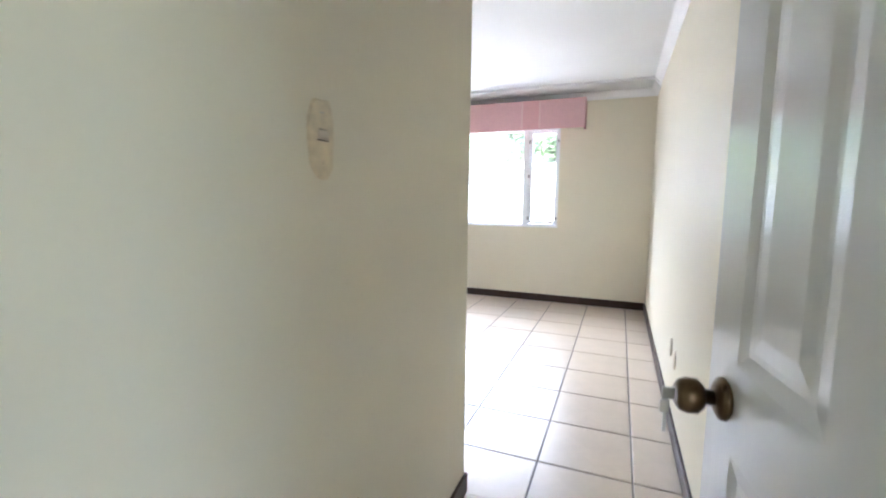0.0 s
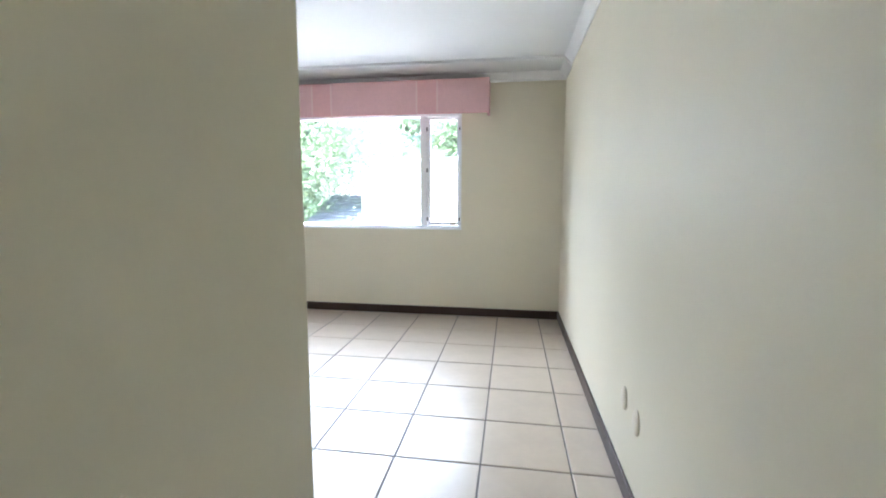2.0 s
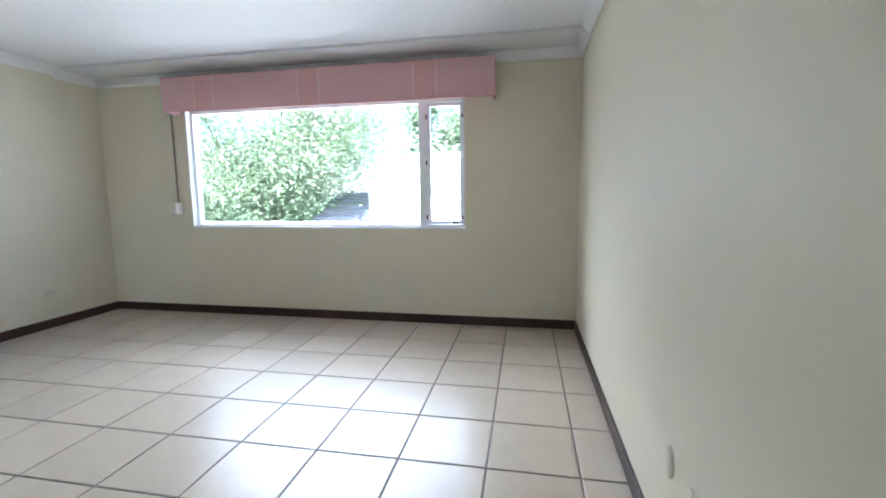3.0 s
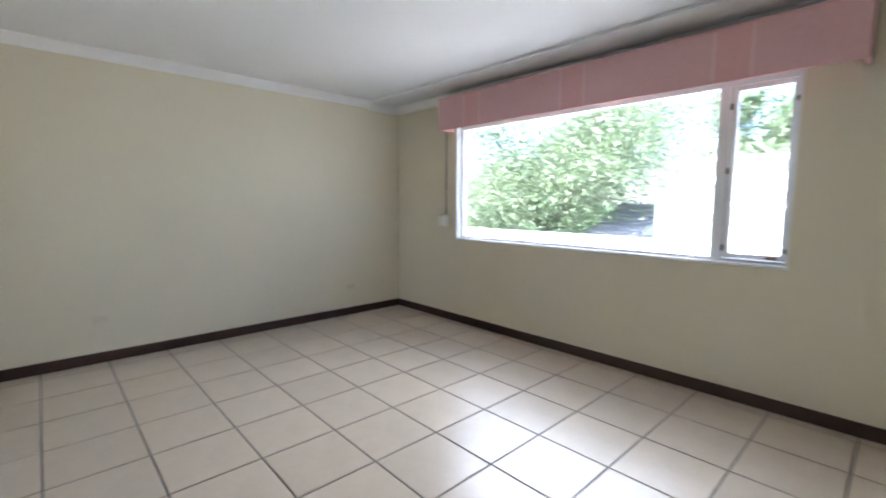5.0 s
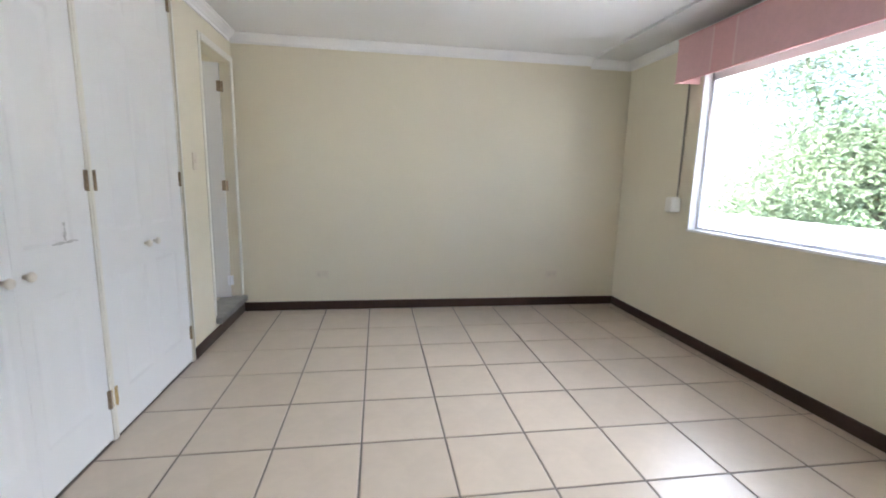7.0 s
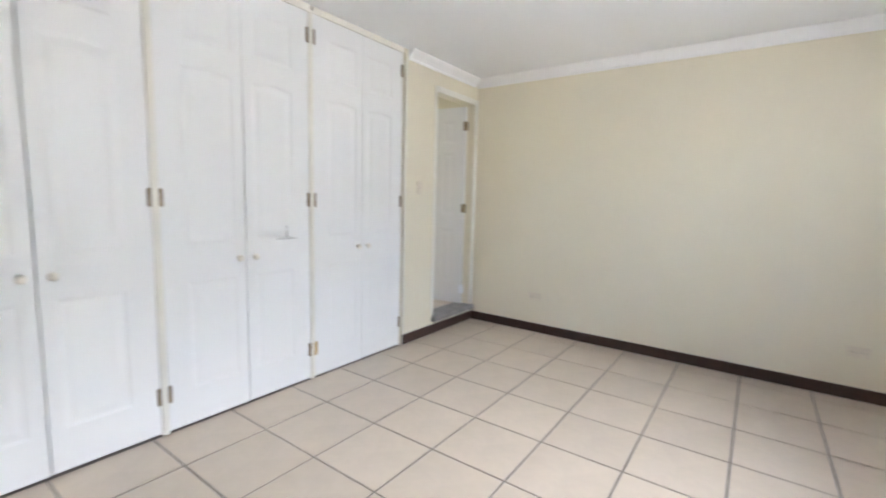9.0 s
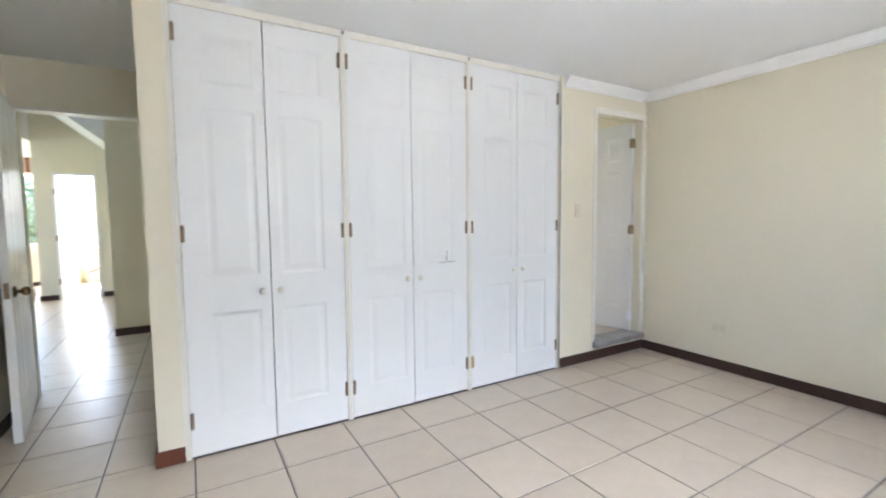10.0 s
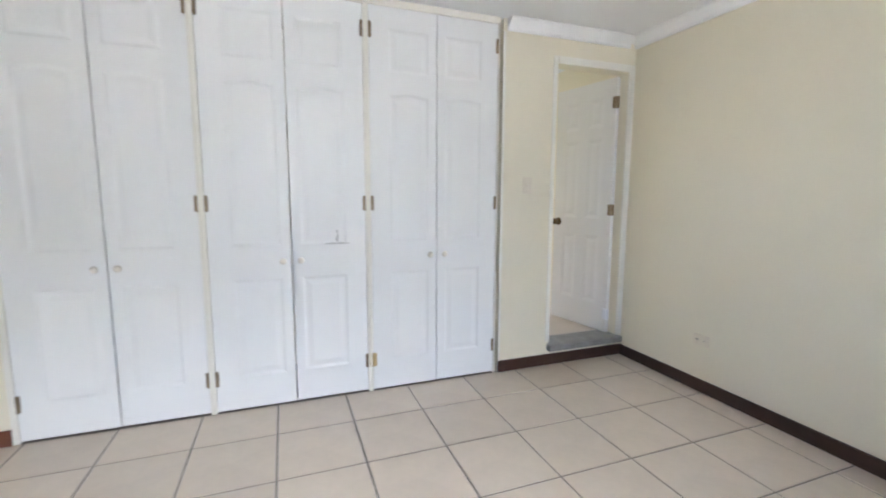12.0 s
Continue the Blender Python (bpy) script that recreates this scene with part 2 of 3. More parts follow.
def crown_run(bm, a, b, inward, z):
    """A crown moulding's stepped section along a wall from a to b; inward: the wall's normal."""
    prof = [(0.0, -0.075), (0.010, -0.075), (0.014, -0.058), (0.030, -0.040), (0.048, -0.022), (0.055, -0.012), (0.062, -0.010), (0.062, 0.0), (0, 0)]
    rows = []
    for p in (a, b):
        rows.append([bm.verts.new((p[0] + inward[0] * d, p[1] + inward[1] * d, z + e)) for d, e in prof])
    n = len(prof)
    for i in range(n):
        j = (i + 1) % n
        bm.faces.new((rows[0][i], rows[0][j], rows[1][j], rows[1][i]))
    bm.faces.new(rows[0])
    bm.faces.new(rows[1][::-1])


for nm, a, b, inw, z in (("crown_moulding_west", (W, 0.0), (W, 3.19), (1, 0), H), ("crown_moulding_east", (0, 0.02), (0, 3.19), (-1, 0), H),
                         ("crown_moulding_north", (W, N), (0, N), (0, -1), H - 0.022), ("crown_moulding_south", (W + 0.06, 0), (-3.675, 0), (0, 1), H)):
    bm = bmesh.new()
    crown_run(bm, a, b, inw, z)
    structure(nm, bm, CROWN, "white plaster crown moulding under the ceiling", "moulding")
for nm, a, b, inw in (("crown_moulding_west_end", (W, 3.19), (W, N), (1, 0)), ("crown_moulding_east_end", (0, 3.19), (0, N), (-1, 0))):
    bm = bmesh.new()
    crown_run(bm, a, b, inw, H - 0.022)
    structure(nm, bm, CROWN, "white plaster crown moulding under the dropped strip", "moulding")

BB = 0.083
for nm, b, mat in (("baseboard_west", (W, W + 0.013, 0.013, N), BASE), ("baseboard_north", (W + 0.013, -0.013, N - 0.013, N), BASE), ("baseboard_east", (-0.013, 0, DY, N), BASE),
                   ("baseboard_south", (W, -3.646, 0, 0.013), BASE), ("baseboard_passage", (PX, PX + 0.013, DY + 0.02, 0.0), BASE), ("baseboard_post", (-0.953, PX + 0.013, 0.0, 0.013), BASER)):
    structure(nm, box(*b, 0, BB, bevel=0.003), mat, "dark brown glossy baseboard along the wall" if mat is BASE else "reddish brown baseboard on the wall end", "baseboard")

# ---- window ----
YF = N + 0.055
win = tagged(new("window_1"), "wide white metal window with a narrow side casement", "window", kind="structure")
part("window_frame", boxes((WX0, WX0 + 0.035, YF, YF + 0.06, WZ0 + 0.03, WZ1), (WX1 - 0.03, WX1, YF, YF + 0.06, WZ0 + 0.03, WZ1), (WX0, WX1, YF, YF + 0.06, WZ0 + 0.0, WZ0 + 0.03), (WX0, WX1, YF, YF + 0.06, WZ1 - 0.06, WZ1)), ALU, win)
part("mullion", box(-1.393, -1.323, YF - 0.012, YF + 0.06, WZ0 + 0.03, WZ1 - 0.06, bevel=0.004), ALU, win)
part("pane", box(WX0 + 0.035, -1.393, YF + 0.028, YF + 0.034, WZ0 + 0.03, WZ1 - 0.06), glassm, win).visible_shadow = False
cas = part("casement", boxes((-1.320, -1.290, YF - 0.008, YF + 0.03, WZ0 + 0.035, WZ1 - 0.065), (-1.020, -0.998, YF - 0.008, YF + 0.03, WZ0 + 0.035, WZ1 - 0.065),
                             (-1.290, -1.020, YF - 0.008, YF + 0.03, WZ0 + 0.035, WZ0 + 0.065), (-1.290, -1.020, YF - 0.008, YF + 0.03, WZ1 - 0.095, WZ1 - 0.065)), ALU, win)
part("pane", box(-1.290, -1.020, YF + 0.008, YF + 0.013, WZ0 + 0.065, WZ1 - 0.095), glassm, cas).visible_shadow = False
for z in (0.98, 1.47, 1.87):
    part("hinge_pin", box(-1.330, -1.316, YF - 0.018, YF - 0.008, z - 0.02, z + 0.02, bevel=0.003), SLOT, cas)
for z in (0.98, 1.87):
    part("hinge_pin", box(-1.005, -0.990, YF - 0.016, YF - 0.008, z - 0.015, z + 0.015, bevel=0.003), SLOT, cas)
part("latch", box(-1.09, -1.03, YF - 0.022, YF - 0.008, WZ0 + 0.04, WZ0 + 0.062, bevel=0.003), STEEL, cas)
part("reveal", boxes((WX0, WX0 + 0.012, N - 0.008, YF, WZ0 + 0.012, WZ1), (WX1 - 0.012, WX1, N - 0.003, YF, WZ0 + 0.012, WZ1)), SILL, win, "white painted window reveal")
part("window_sill", box(WX0 - 0.005, WX1 + 0.005, N - 0.012, YF, WZ0 - 0.006, WZ0 + 0.012, bevel=0.003), SILL, win, "white painted sill")

# ---- valance: a padded fabric box over the window ----
VX0, VX1, VZ0, VZ1, VY = -3.80, -0.700, 1.980, 2.278, 3.41
val = thing("window_valance", "pink padded fabric valance box with paler stripes over the window", "valance", pose(-2.3, N, VZ0))
up = pose(2.3, -N, -VZ0)
edges = [VX0]
bands = []
for c in (-3.36, -2.32, -1.28):
    bands += [(edges[-1], c - 0.105, PINK), (c - 0.105, c - 0.09, PINK3), (c - 0.09, c + 0.09, PINK2), (c + 0.09, c + 0.105, PINK3)]
    edges.append(c + 0.105)
bands.append((edges[-1], VX1, PINK))
for xa, xb, mat in bands:
    nm = {PINK: "fabric_panel", PINK2: "fabric_band", PINK3: "stripe"}[mat]
    lab = {PINK: "", PINK2: "deeper pink fabric band", PINK3: "pale pink stripe"}[mat]
    part(nm, box(xa, xb, VY, VY + 0.02, VZ0, VZ1), mat, val, lab, up)
part("side_panel", box(VX0, VX0 + 0.02, VY + 0.02, N, VZ0, VZ1), PINK, val, at=up)
part("side_panel", box(VX1 - 0.02, VX1, VY + 0.02, N, VZ0, VZ1), PINK, val, at=up)
part("top_board", box(VX0 + 0.02, VX1 - 0.02, VY + 0.02, N, VZ1 - 0.015, VZ1 - 0.002), PINK, val, at=up)
part("piping", boxes((VX0 - 0.003, VX1 + 0.003, VY - 0.004, VY + 0.006, VZ0 - 0.006, VZ0 + 0.004), (VX0 - 0.003, VX1 + 0.003, VY - 0.004, VY + 0.006, VZ1 - 0.004, VZ1 + 0.006)), PINK2, val, at=up)

# roller strap and its winder beside the window
sw = thing("strap_winder", "ivory plastic blind strap winder box on the wall", "winder", pose(-3.881, N, 1.078))
part("case", box(-0.045, 0.045, -0.088, 0, -0.066, 0.056, bevel=0.018, seg=3), WINDER, sw)
part("strap", box(-0.004, 0.012, -0.016, -0.013, 0.05, 0.95), STRAP, sw, "grey woven strap")


# ---- doors ----
def handle_set(parent, m, keyed=False):
    """A round knob with its rose, its axis along +y of m."""
    part("rose", lathe([(0.030, 0), (0.034, 0.004), (0.033, 0.010), (0.022, 0.016), (0.012, 0.018)], n=24), BRONZE, parent, at=m)
    k = part("knob", lathe([(0.012, 0.016), (0.012, 0.030), (0.020, 0.034), (0.027, 0.042), (0.028, 0.056), (0.024, 0.068), (0.016, 0.073), (0.010, 0.072)], n=24), BRONZE, parent, "antique bronze knob", m)
    if keyed:
        key = box(-0.002, 0.002, 0.073, 0.092, -0.010, 0.010, bevel=0.001)
        add_box(key, -0.0015, 0.0015, 0.080, 0.094, -0.034, -0.012, 0.0007)
        add_box(key, -0.0015, 0.0015, 0.083, 0.089, -0.066, -0.034, 0.0007)
        part("key", key, NICKEL, k, "nickel keys hanging in the lock")


def six_panels(w, h):
    c = [(0.105, w / 2 - 0.045), (w / 2 + 0.045, w - 0.105)]
    return [(xa, xb, za * h / 2.03, zb * h / 2.03) for xa, xb in c for za, zb in ((0.22, 0.79), (0.93, 1.58), (1.67, 1.90))]


def panel_door(name, label, w, h, at, t=0.04):
    d = thing(name, label, "door", at)
    ps = six_panels(w, h)
    slab = part("leaf", leaf_mesh(w, h, t, ps, 0.026, 0.0035), GRAINED, d)
    for r in ps:
        part("panel", panel_mesh(r, t, 0.026, 0.0035), GRAINED, slab)
    return d


def aim(ax, ay, bx, by, z):
    return pose(ax, ay, z, 0, 0, math.degrees(math.atan2(by - ay, bx - ax)))


entry = panel_door("entry_door", "white six-panel wooden door standing open with bronze knob", 0.73, 2.015, aim(-0.027, DY + 0.015, -0.128, -0.705, 0.008))
handle_set(entry, pose(0.655, 0.02, 0.860), keyed=True)
handle_set(entry, pose(0.655, -0.02, 0.860, 0, 0, 180))
part("latch_plate", box(0.729, 0.732, -0.012, 0.012, 0.83, 0.92, bevel=0.001), STEEL, entry)
for z in (0.2, 1.0, 1.8):
    part("hinge", hinge_mesh(), STEEL, entry, at=pose(-0.005, 0.0, z, 0, 0, 90))
dframe = tagged(new("door_frame_1"), "cream white painted bedroom door casing", "door frame", kind="structure")
part("jamb", box(PX + 0.02, PX + 0.032, DY - 0.12, DY - 0.001, 0, 2.030), TRIMW, dframe)
part("jamb", box(-0.037, -0.025, DY - 0.12, DY - 0.001, 0, 2.030), TRIMW, dframe)
part("head", box(PX + 0.02, -0.025, DY - 0.122, DY + 0.002, 2.030, 2.049), TRIMW, dframe)

bath = panel_door("bathroom_door", "white six-panel bathroom door standing ajar above the step", 0.60, 1.965, aim(BX0 + 0.022, -0.078, -4.555, -0.67, BF + 0.015), t=0.035)
handle_set(bath, pose(0.545, 0.0175, 0.86))
for z in (0.17, 0.995, 1.80):
    part("hinge", hinge_mesh(0.085, 0.05), STEEL if z > 0.5 else ALU, bath, at=pose(-0.004, 0.024, z - 0.02, 0, 0, 20))
bframe = tagged(new("door_frame_2"), "cream painted bathroom door casing", "door frame", kind="structure")
part("casing", box(BX1 - 0.004, BX1 + 0.03, 0, 0.008, BF + 0.03, BH + 0.045, bevel=0.002), TRIMW, bframe)
part("casing", box(W + 0.004, BX0 + 0.006, 0, 0.012, BF + 0.02, BH + 0.045, bevel=0.002), TRIMW, bframe)
part("head", box(BX0 + 0.006, BX1 - 0.004, 0, 0.012, BH - 0.004, BH + 0.045, bevel=0.002), TRIMW, bframe)
stepob = structure("step", box(BX0 - 0.03, BX1 + 0.012, -0.16, 0.045, 0.108, BF + 0.012, bevel=0.007, seg=2), CONCRETE, "rough grey concrete sill step at the bathroom doorway", "step")
structure("step_riser", box(BX0, BX1, -0.12, -0.001, -0.1, 0.107), WALL, "cream riser under the bathroom step", "wall")

# bathroom shell
structure("bathroom_floor", box(W, -3.80, -2.4, -0.16, -0.05, BF), TILE, "beige bathroom floor above the bedroom level", "floor")
# The opening in the back wall is unseen, added to let daylight in.
structure("bathroom_walls", boxes((-3.80, -3.72, -2.4, -0.72, -0.1, H + 0.05), (W, -4.5, -2.5, -2.4, -0.1, H + 0.05), (-4.0, -3.72, -2.5, -2.4, -0.1, H + 0.05), (-4.5, -4.0, -2.5, -2.4, -0.1, 1.3), (-4.5, -4.0, -2.5, -2.4, 2.1, H + 0.05)), WALL, "cream bathroom walls behind the ajar door", "wall")
structure("bathroom_ceiling", box(W, -3.72, -2.4, DY, H, H + 0.1), CEIL, "white bathroom ceiling", "ceiling")

# ---- fitted wardrobe: three units ----
UX = [-0.972, -1.857, -2.755, -3.633]
TOP = 2.355
FR = 0.02


def wardrobe(x0, x1, label):
    """One unit from x0 (east) to x1 (west), its face at y = 0, with two panelled doors."""
    u = thing("wardrobe", label, "wardrobe", pose(x0, 0, 0), "fitted wardrobe units")
    wd = x0 - x1
    part("carcass", boxes((-wd + 0.004, -0.004, -0.60, -0.59, 0.0, TOP), (-wd + 0.004, -wd + 0.019, -0.59, -0.035, 0.0, TOP), (-0.019, -0.004, -0.59, -0.035, 0.0, TOP), (-wd + 0.019, -0.019, -0.59, -0.035, TOP - 0.02, TOP),
                          (-wd + 0.019, -0.019, -0.59, -0.035, 0.0, 0.012)), TRIMW, u)
    part("stile", box(-FR / 2, FR / 2, -0.035, 0.006, 0, TOP, bevel=0.002), TRIMW, u)
    part("stile", box(-wd + FR / 2 + 0.001, -wd + FR / 2 + 0.012, -0.035, 0.004, 0, TOP, bevel=0.002), TRIMW, u)
    part("top_rail", box(-wd + FR / 2, -FR / 2, -0.035, 0.006, TOP - 0.016, H - 0.001), TRIMW, u, "cream white rail")
    lw = (wd - FR - 0.0245) / 2
    lh = TOP - 0.016 - 0.016
    for k in (0, 1):
        left = -wd + FR / 2 + 0.014 if k == 0 else -FR / 2 - 0.003 - lw + 0.0
        outer, inner = 0.115, 0.05
        xa, xb = (outer, lw - inner) if k == 0 else (inner, lw - outer)
        ps = [(xa, xb, 0.185, 0.755), (xa, xb, 0.945, 1.84, 0.014), (xa, xb, 1.955, 2.205)]
        d = part("door", leaf_mesh(lw, lh, 0.03, ps, 0.016, 0.004), DOOR, u, at=pose(left, -0.017 + 0.004 * k, 0.013))
        for r in ps:
            part("panel", panel_mesh(r, 0.03, 0.016, 0.004), DOOR, d)
        kx = lw - 0.045 if k == 0 else 0.045
        part("knob", lathe([(0.009, 0.0), (0.009, 0.012), (0.016, 0.016), (0.019, 0.024), (0.016, 0.031), (0.008, 0.034)], n=16), KNOBW, d, "cream painted knob", pose(kx, 0.015, 0.855))
        hx = 0.004 if k == 0 else lw - 0.004
        for z in (0.195, 1.184, 2.187):
            brass = z < 0.5 and k == 1 and x0 < -2.5
            part("hinge", hinge_mesh(0.085, 0.045 if brass else 0.022), BRASS if brass else STEEL, d, "bare brass hinge" if brass else "", pose(hx + 0.008 * brass, 0.015, z))
    return u


wardrobe(UX[0], UX[1], "white fitted wardrobe unit with two closed panelled doors beside the passage")
mid = wardrobe(UX[1], UX[2], "white fitted wardrobe unit with grey scuff on one closed door")
wardrobe(UX[2], UX[3], "white fitted wardrobe unit with closed doors beside the bathroom wall")
sc = bmesh.new()
for i in range(9):
    x = -0.075 + 0.016 * i
    add_box(sc, x, x + 0.0175, 0.0, 0.0006, 0.004 * math.sin(i * 1.9) * 0.5, 0.006 + 0.005 * math.sin(i * 0.8) ** 2)
for i in range(6):
    add_box(sc, -0.008 + 0.002 * math.sin(i * 2.1), 0.002 + 0.005 * math.sin(i * 1.3), 0.0, 0.0006, 0.010 + 0.012 * i, 0.0225 + 0.012 * i)
part("scuff", sc, SCUFF, mid, "grey scuff mark", pose(UX[1] * 0 - 0.70, 0.0045, 0.955))
structure("trim_wardrobe_west", box(-3.663, -3.645, 0, 0.006, 0, H - 0.08), TRIMW, "cream white edge strip beside the wardrobe", "trim")
structure("trim_wardrobe_east", box(-0.961, -0.953, 0, 0.004, 0, H - 0.001), TRIMW, "cream white edge strip beside the wardrobe", "trim")


# ---- outlets and switches ----
def plate(name, label, at, w, h, mat, kind):
    p = thing(name, label, "outlet" if "outlet" in name else "switch", at)
    part("cover_plate", box(-w / 2, w / 2, -0.001, 0.006, -h / 2, h / 2, bevel=0.004, seg=2), mat, p)
    if kind == "outlet":
        wide = w > h
        for s in (-1, 1):
            cx, cz = (s * 0.026, 0) if wide else (0, s * 0.026)
            b = bmesh.new()
            for d in (-0.006, 0.006):
                add_box(b, cx + d - 0.001, cx + d + 0.001, 0.005, 0.0068, cz - 0.006, cz + 0.006)
            part("socket", b, SLOT, p)
    else:
        for s in ((0.03, 0, -0.03) if h > 0.13 else (0,)):
            part("rocker", box(-0.014, 0.014, 0.005, 0.011, s - 0.011, s + 0.011, bevel=0.002), mat, p)
    return p


def round_plate(at):
    p = thing("wall_outlet", "round ivory outlet cover low on the cream wall", "outlet", at, "outlets by the passage")
    bm = lathe([(0.036, 0), (0.036, 0.004), (0.031, 0.009), (0.012, 0.011)], n=24)
    bmesh.ops.scale(bm, vec=(1, 1, 1.4), verts=bm.verts)
    part("cover_plate", bm, IVORY, p)
    return p


round_plate(pose(0, 1.098, 0.378, 0, 0, 90))
round_plate(pose(0, 0.922, 0.364, 0, 0, 90))
plate("wall_outlet", "ivory double outlet low on the cream wall", pose(W, 0.70, 0.335, 0, 0, -90), 0.115, 0.07, IVORY, "outlet")
plate("wall_outlet", "ivory double outlet low on the cream wall", pose(W, 2.93, 0.315, 0, 0, -90), 0.115, 0.07, IVORY, "outlet")
plate("light_switch", "ivory light switch beside the bathroom doorway", pose(-3.85, 0, 1.315), 0.07, 0.115, IVORY, "switch")
lsw = thing("light_switch", "yellowed light switch plate with worn edges on the passage wall", "switch", pose(PX, -0.868, 1.285, 0, 0, -90))
lb = bmesh.new()
outline = []
for i in range(36):
    a = 2 * math.pi * i / 36
    wob = 1 + 0.035 * math.sin(3 * a + 1) + 0.025 * math.sin(7 * a)
    c, q = math.cos(a), math.sin(a)
    outline.append((0.038 * wob * math.copysign(abs(c) ** 0.6, c), 0.074 * wob * math.copysign(abs(q) ** 0.8, q)))
back = [lb.verts.new((x, -0.001, z)) for x, z in outline]
rim = [lb.verts.new((x, 0.002, z)) for x, z in outline]
face = [lb.verts.new((x * 0.9, 0.0045, z * 0.94)) for x, z in outline]
for p, q in ((back, rim), (rim, face)):
    for i in range(36):
        lb.faces.new((p[i], p[(i + 1) % 36], q[(i + 1) % 36], q[i]))
lb.faces.new(face)
part("cover_plate", lb, YELLOWED, lsw)
part("rocker", box(-0.014, 0.014, 0.003, 0.009, -0.002, 0.014, bevel=0.002), IVORY, lsw)
part("gap", box(-0.016, 0.016, 0.003, 0.0055, -0.005, -0.0028), SLOT, lsw)
part("gap", box(-0.008, 0.010, 0.003, 0.0055, 0.0155, 0.0168), SLOT, lsw)
part("gap", box(-0.004, 0.008, 0.003, 0.0055, 0.046, 0.0472), SCUFF, lsw)
part("screw", lathe([(0.0035, 0.003), (0.0035, 0.0052), (0.002, 0.0056)], n=10), YELLOWED, lsw, at=pose(0, 0, -0.045))

# ---- hall and living room beyond the door ----
FY, HY = -8.86, -6.57
structure("living_subfloor", box(-2.2, 4.5, FY - T, DY - 0.12, -0.12, -0.004), GROUT, "grey grout bed under the living room tiles", "floor")
LW0, LW1, LZ0, LZ1 = 1.365, 3.57, 0.80, 2.24
# The gap from x -0.2 to 0.93 is added to brighten the stair doorway.
structure("wall_living_south", boxes((-2.2, -0.2, FY - T, FY, -0.1, LIV), (-0.2, 0.93, FY - T, FY, -0.1, 0.7), (-0.2, 0.93, FY - T, FY, 2.6, LIV), (0.93, LW0, FY - T, FY, -0.1, LIV), (LW1, 4.5, FY - T, FY, -0.1, LIV), (LW0, LW1, FY - T, FY, -0.1, LZ0), (LW0, LW1, FY - T, FY, LZ1, LIV)), WALL, "cream living room wall with a window", "wall")
structure("wall_living_east", boxes((4.5, 4.65, FY - T, -5.5, -0.1, LIV), (4.5, 4.65, -3.5, DY, -0.1, LIV), (4.5, 4.65, -5.5, -3.5, -0.1, 0.6), (4.5, 4.65, -5.5, -3.5, 2.4, LIV)), WALL, "cream living room wall", "wall")
structure("wall_living_west", box(-2.35, -2.2, FY - T, DY, -0.1, LIV), WALL, "cream hall wall", "wall")
structure("wall_hall_corner", box(-2.2, -0.28, -3.45, -3.30, -0.1, LIV), WALL, "cream wall end in the hall", "wall")
structure("wall_hall_return", box(-0.43, -0.28, HY - 0.12, -3.45, -0.1, LIV), WALL, "cream wall along the hall", "wall")
structure("wall_hall_door", boxes((0.833, 1.063, HY - 0.12, HY, -0.1, LIV), (-0.28, 0.283, HY - 0.12, HY, -0.1, LIV), (0.283, 0.833, HY - 0.12, HY, 2.013, LIV)), WALL, "cream wall around a bright white doorway", "wall")
structure("wall_stair", box(0.95, 1.063, FY, HY - 0.12, -0.1, LIV), WALL, "wall beside the stair room", "wall")
structure("ceiling_living", boxes((1.063, 4.5, FY - T, DY - 0.12, 2.52, 3.4), (-2.2, 1.063, FY - T, DY - 0.12, 3.3, 3.4)), CEIL, "white living room ceiling", "ceiling")
slope = bmesh.new()
ends = [[slope.verts.new((x, y, z)) for x, z in ((-0.28, 2.115), (1.2, 3.3), (-0.28, 3.3))] for y in (HY - 0.06, -3.4)]
slope.faces.new(ends[0])
slope.faces.new(ends[1][::-1])
for i in range(3):
    slope.faces.new((ends[0][i], ends[0][(i + 1) % 3], ends[1][(i + 1) % 3], ends[1][i]))
structure("ceiling_slope", slope, CEIL, "white sloping ceiling over the hall", "ceiling")
structure("baseboard_living", box(1.063, 4.5, FY, FY + 0.013, 0, BB), BASE, "dark baseboard under the living room window", "baseboard")
structure("baseboard_hall_corner", boxes((-2.2, -0.27, -3.30, -3.287, 0, BB), (-0.28, -0.267, HY, -3.30, 0, BB)), BASE, "dark baseboard on the hall wall end", "baseboard")
structure("baseboard_hall_door", boxes((0.845, 1.076, HY, HY + 0.013, 0, BB), (-0.267, 0.27, HY, HY + 0.013, 0, BB)), BASE, "dark baseboard beside the white doorway", "baseboard")
hf = tagged(new("door_frame_3"), "white casing of the bright hall doorway", "door frame", kind="structure")
part("casing", box(0.80, 0.833, HY, HY + 0.012, 0, 2.013), SILL, hf)
part("casing", box(0.283, 0.316, HY, HY + 0.012, 0, 2.013), SILL, hf)
part("head", box(0.283, 0.833, HY, HY + 0.012, 2.013, 2.046), SILL, hf)
for z in (0.3, 1.0, 1.75):
    part("hinge", hinge_mesh(0.09, 0.03), STEEL, hf, at=pose(0.815, HY + 0.013, z))
lw = tagged(new("window_2"), "white metal living room window to the garden", "window", kind="structure")
part("window_frame", boxes((LW0, LW0 + 0.04, FY - 0.10, FY - 0.05, LZ0, LZ1), (LW1 - 0.04, LW1, FY - 0.10, FY - 0.05, LZ0, LZ1), (LW0 + 0.04, LW1 - 0.04, FY - 0.10, FY - 0.05, LZ0, LZ0 + 0.04), (LW0 + 0.04, LW1 - 0.04, FY - 0.10, FY - 0.05, LZ1 - 0.04, LZ1)), ALU, lw)
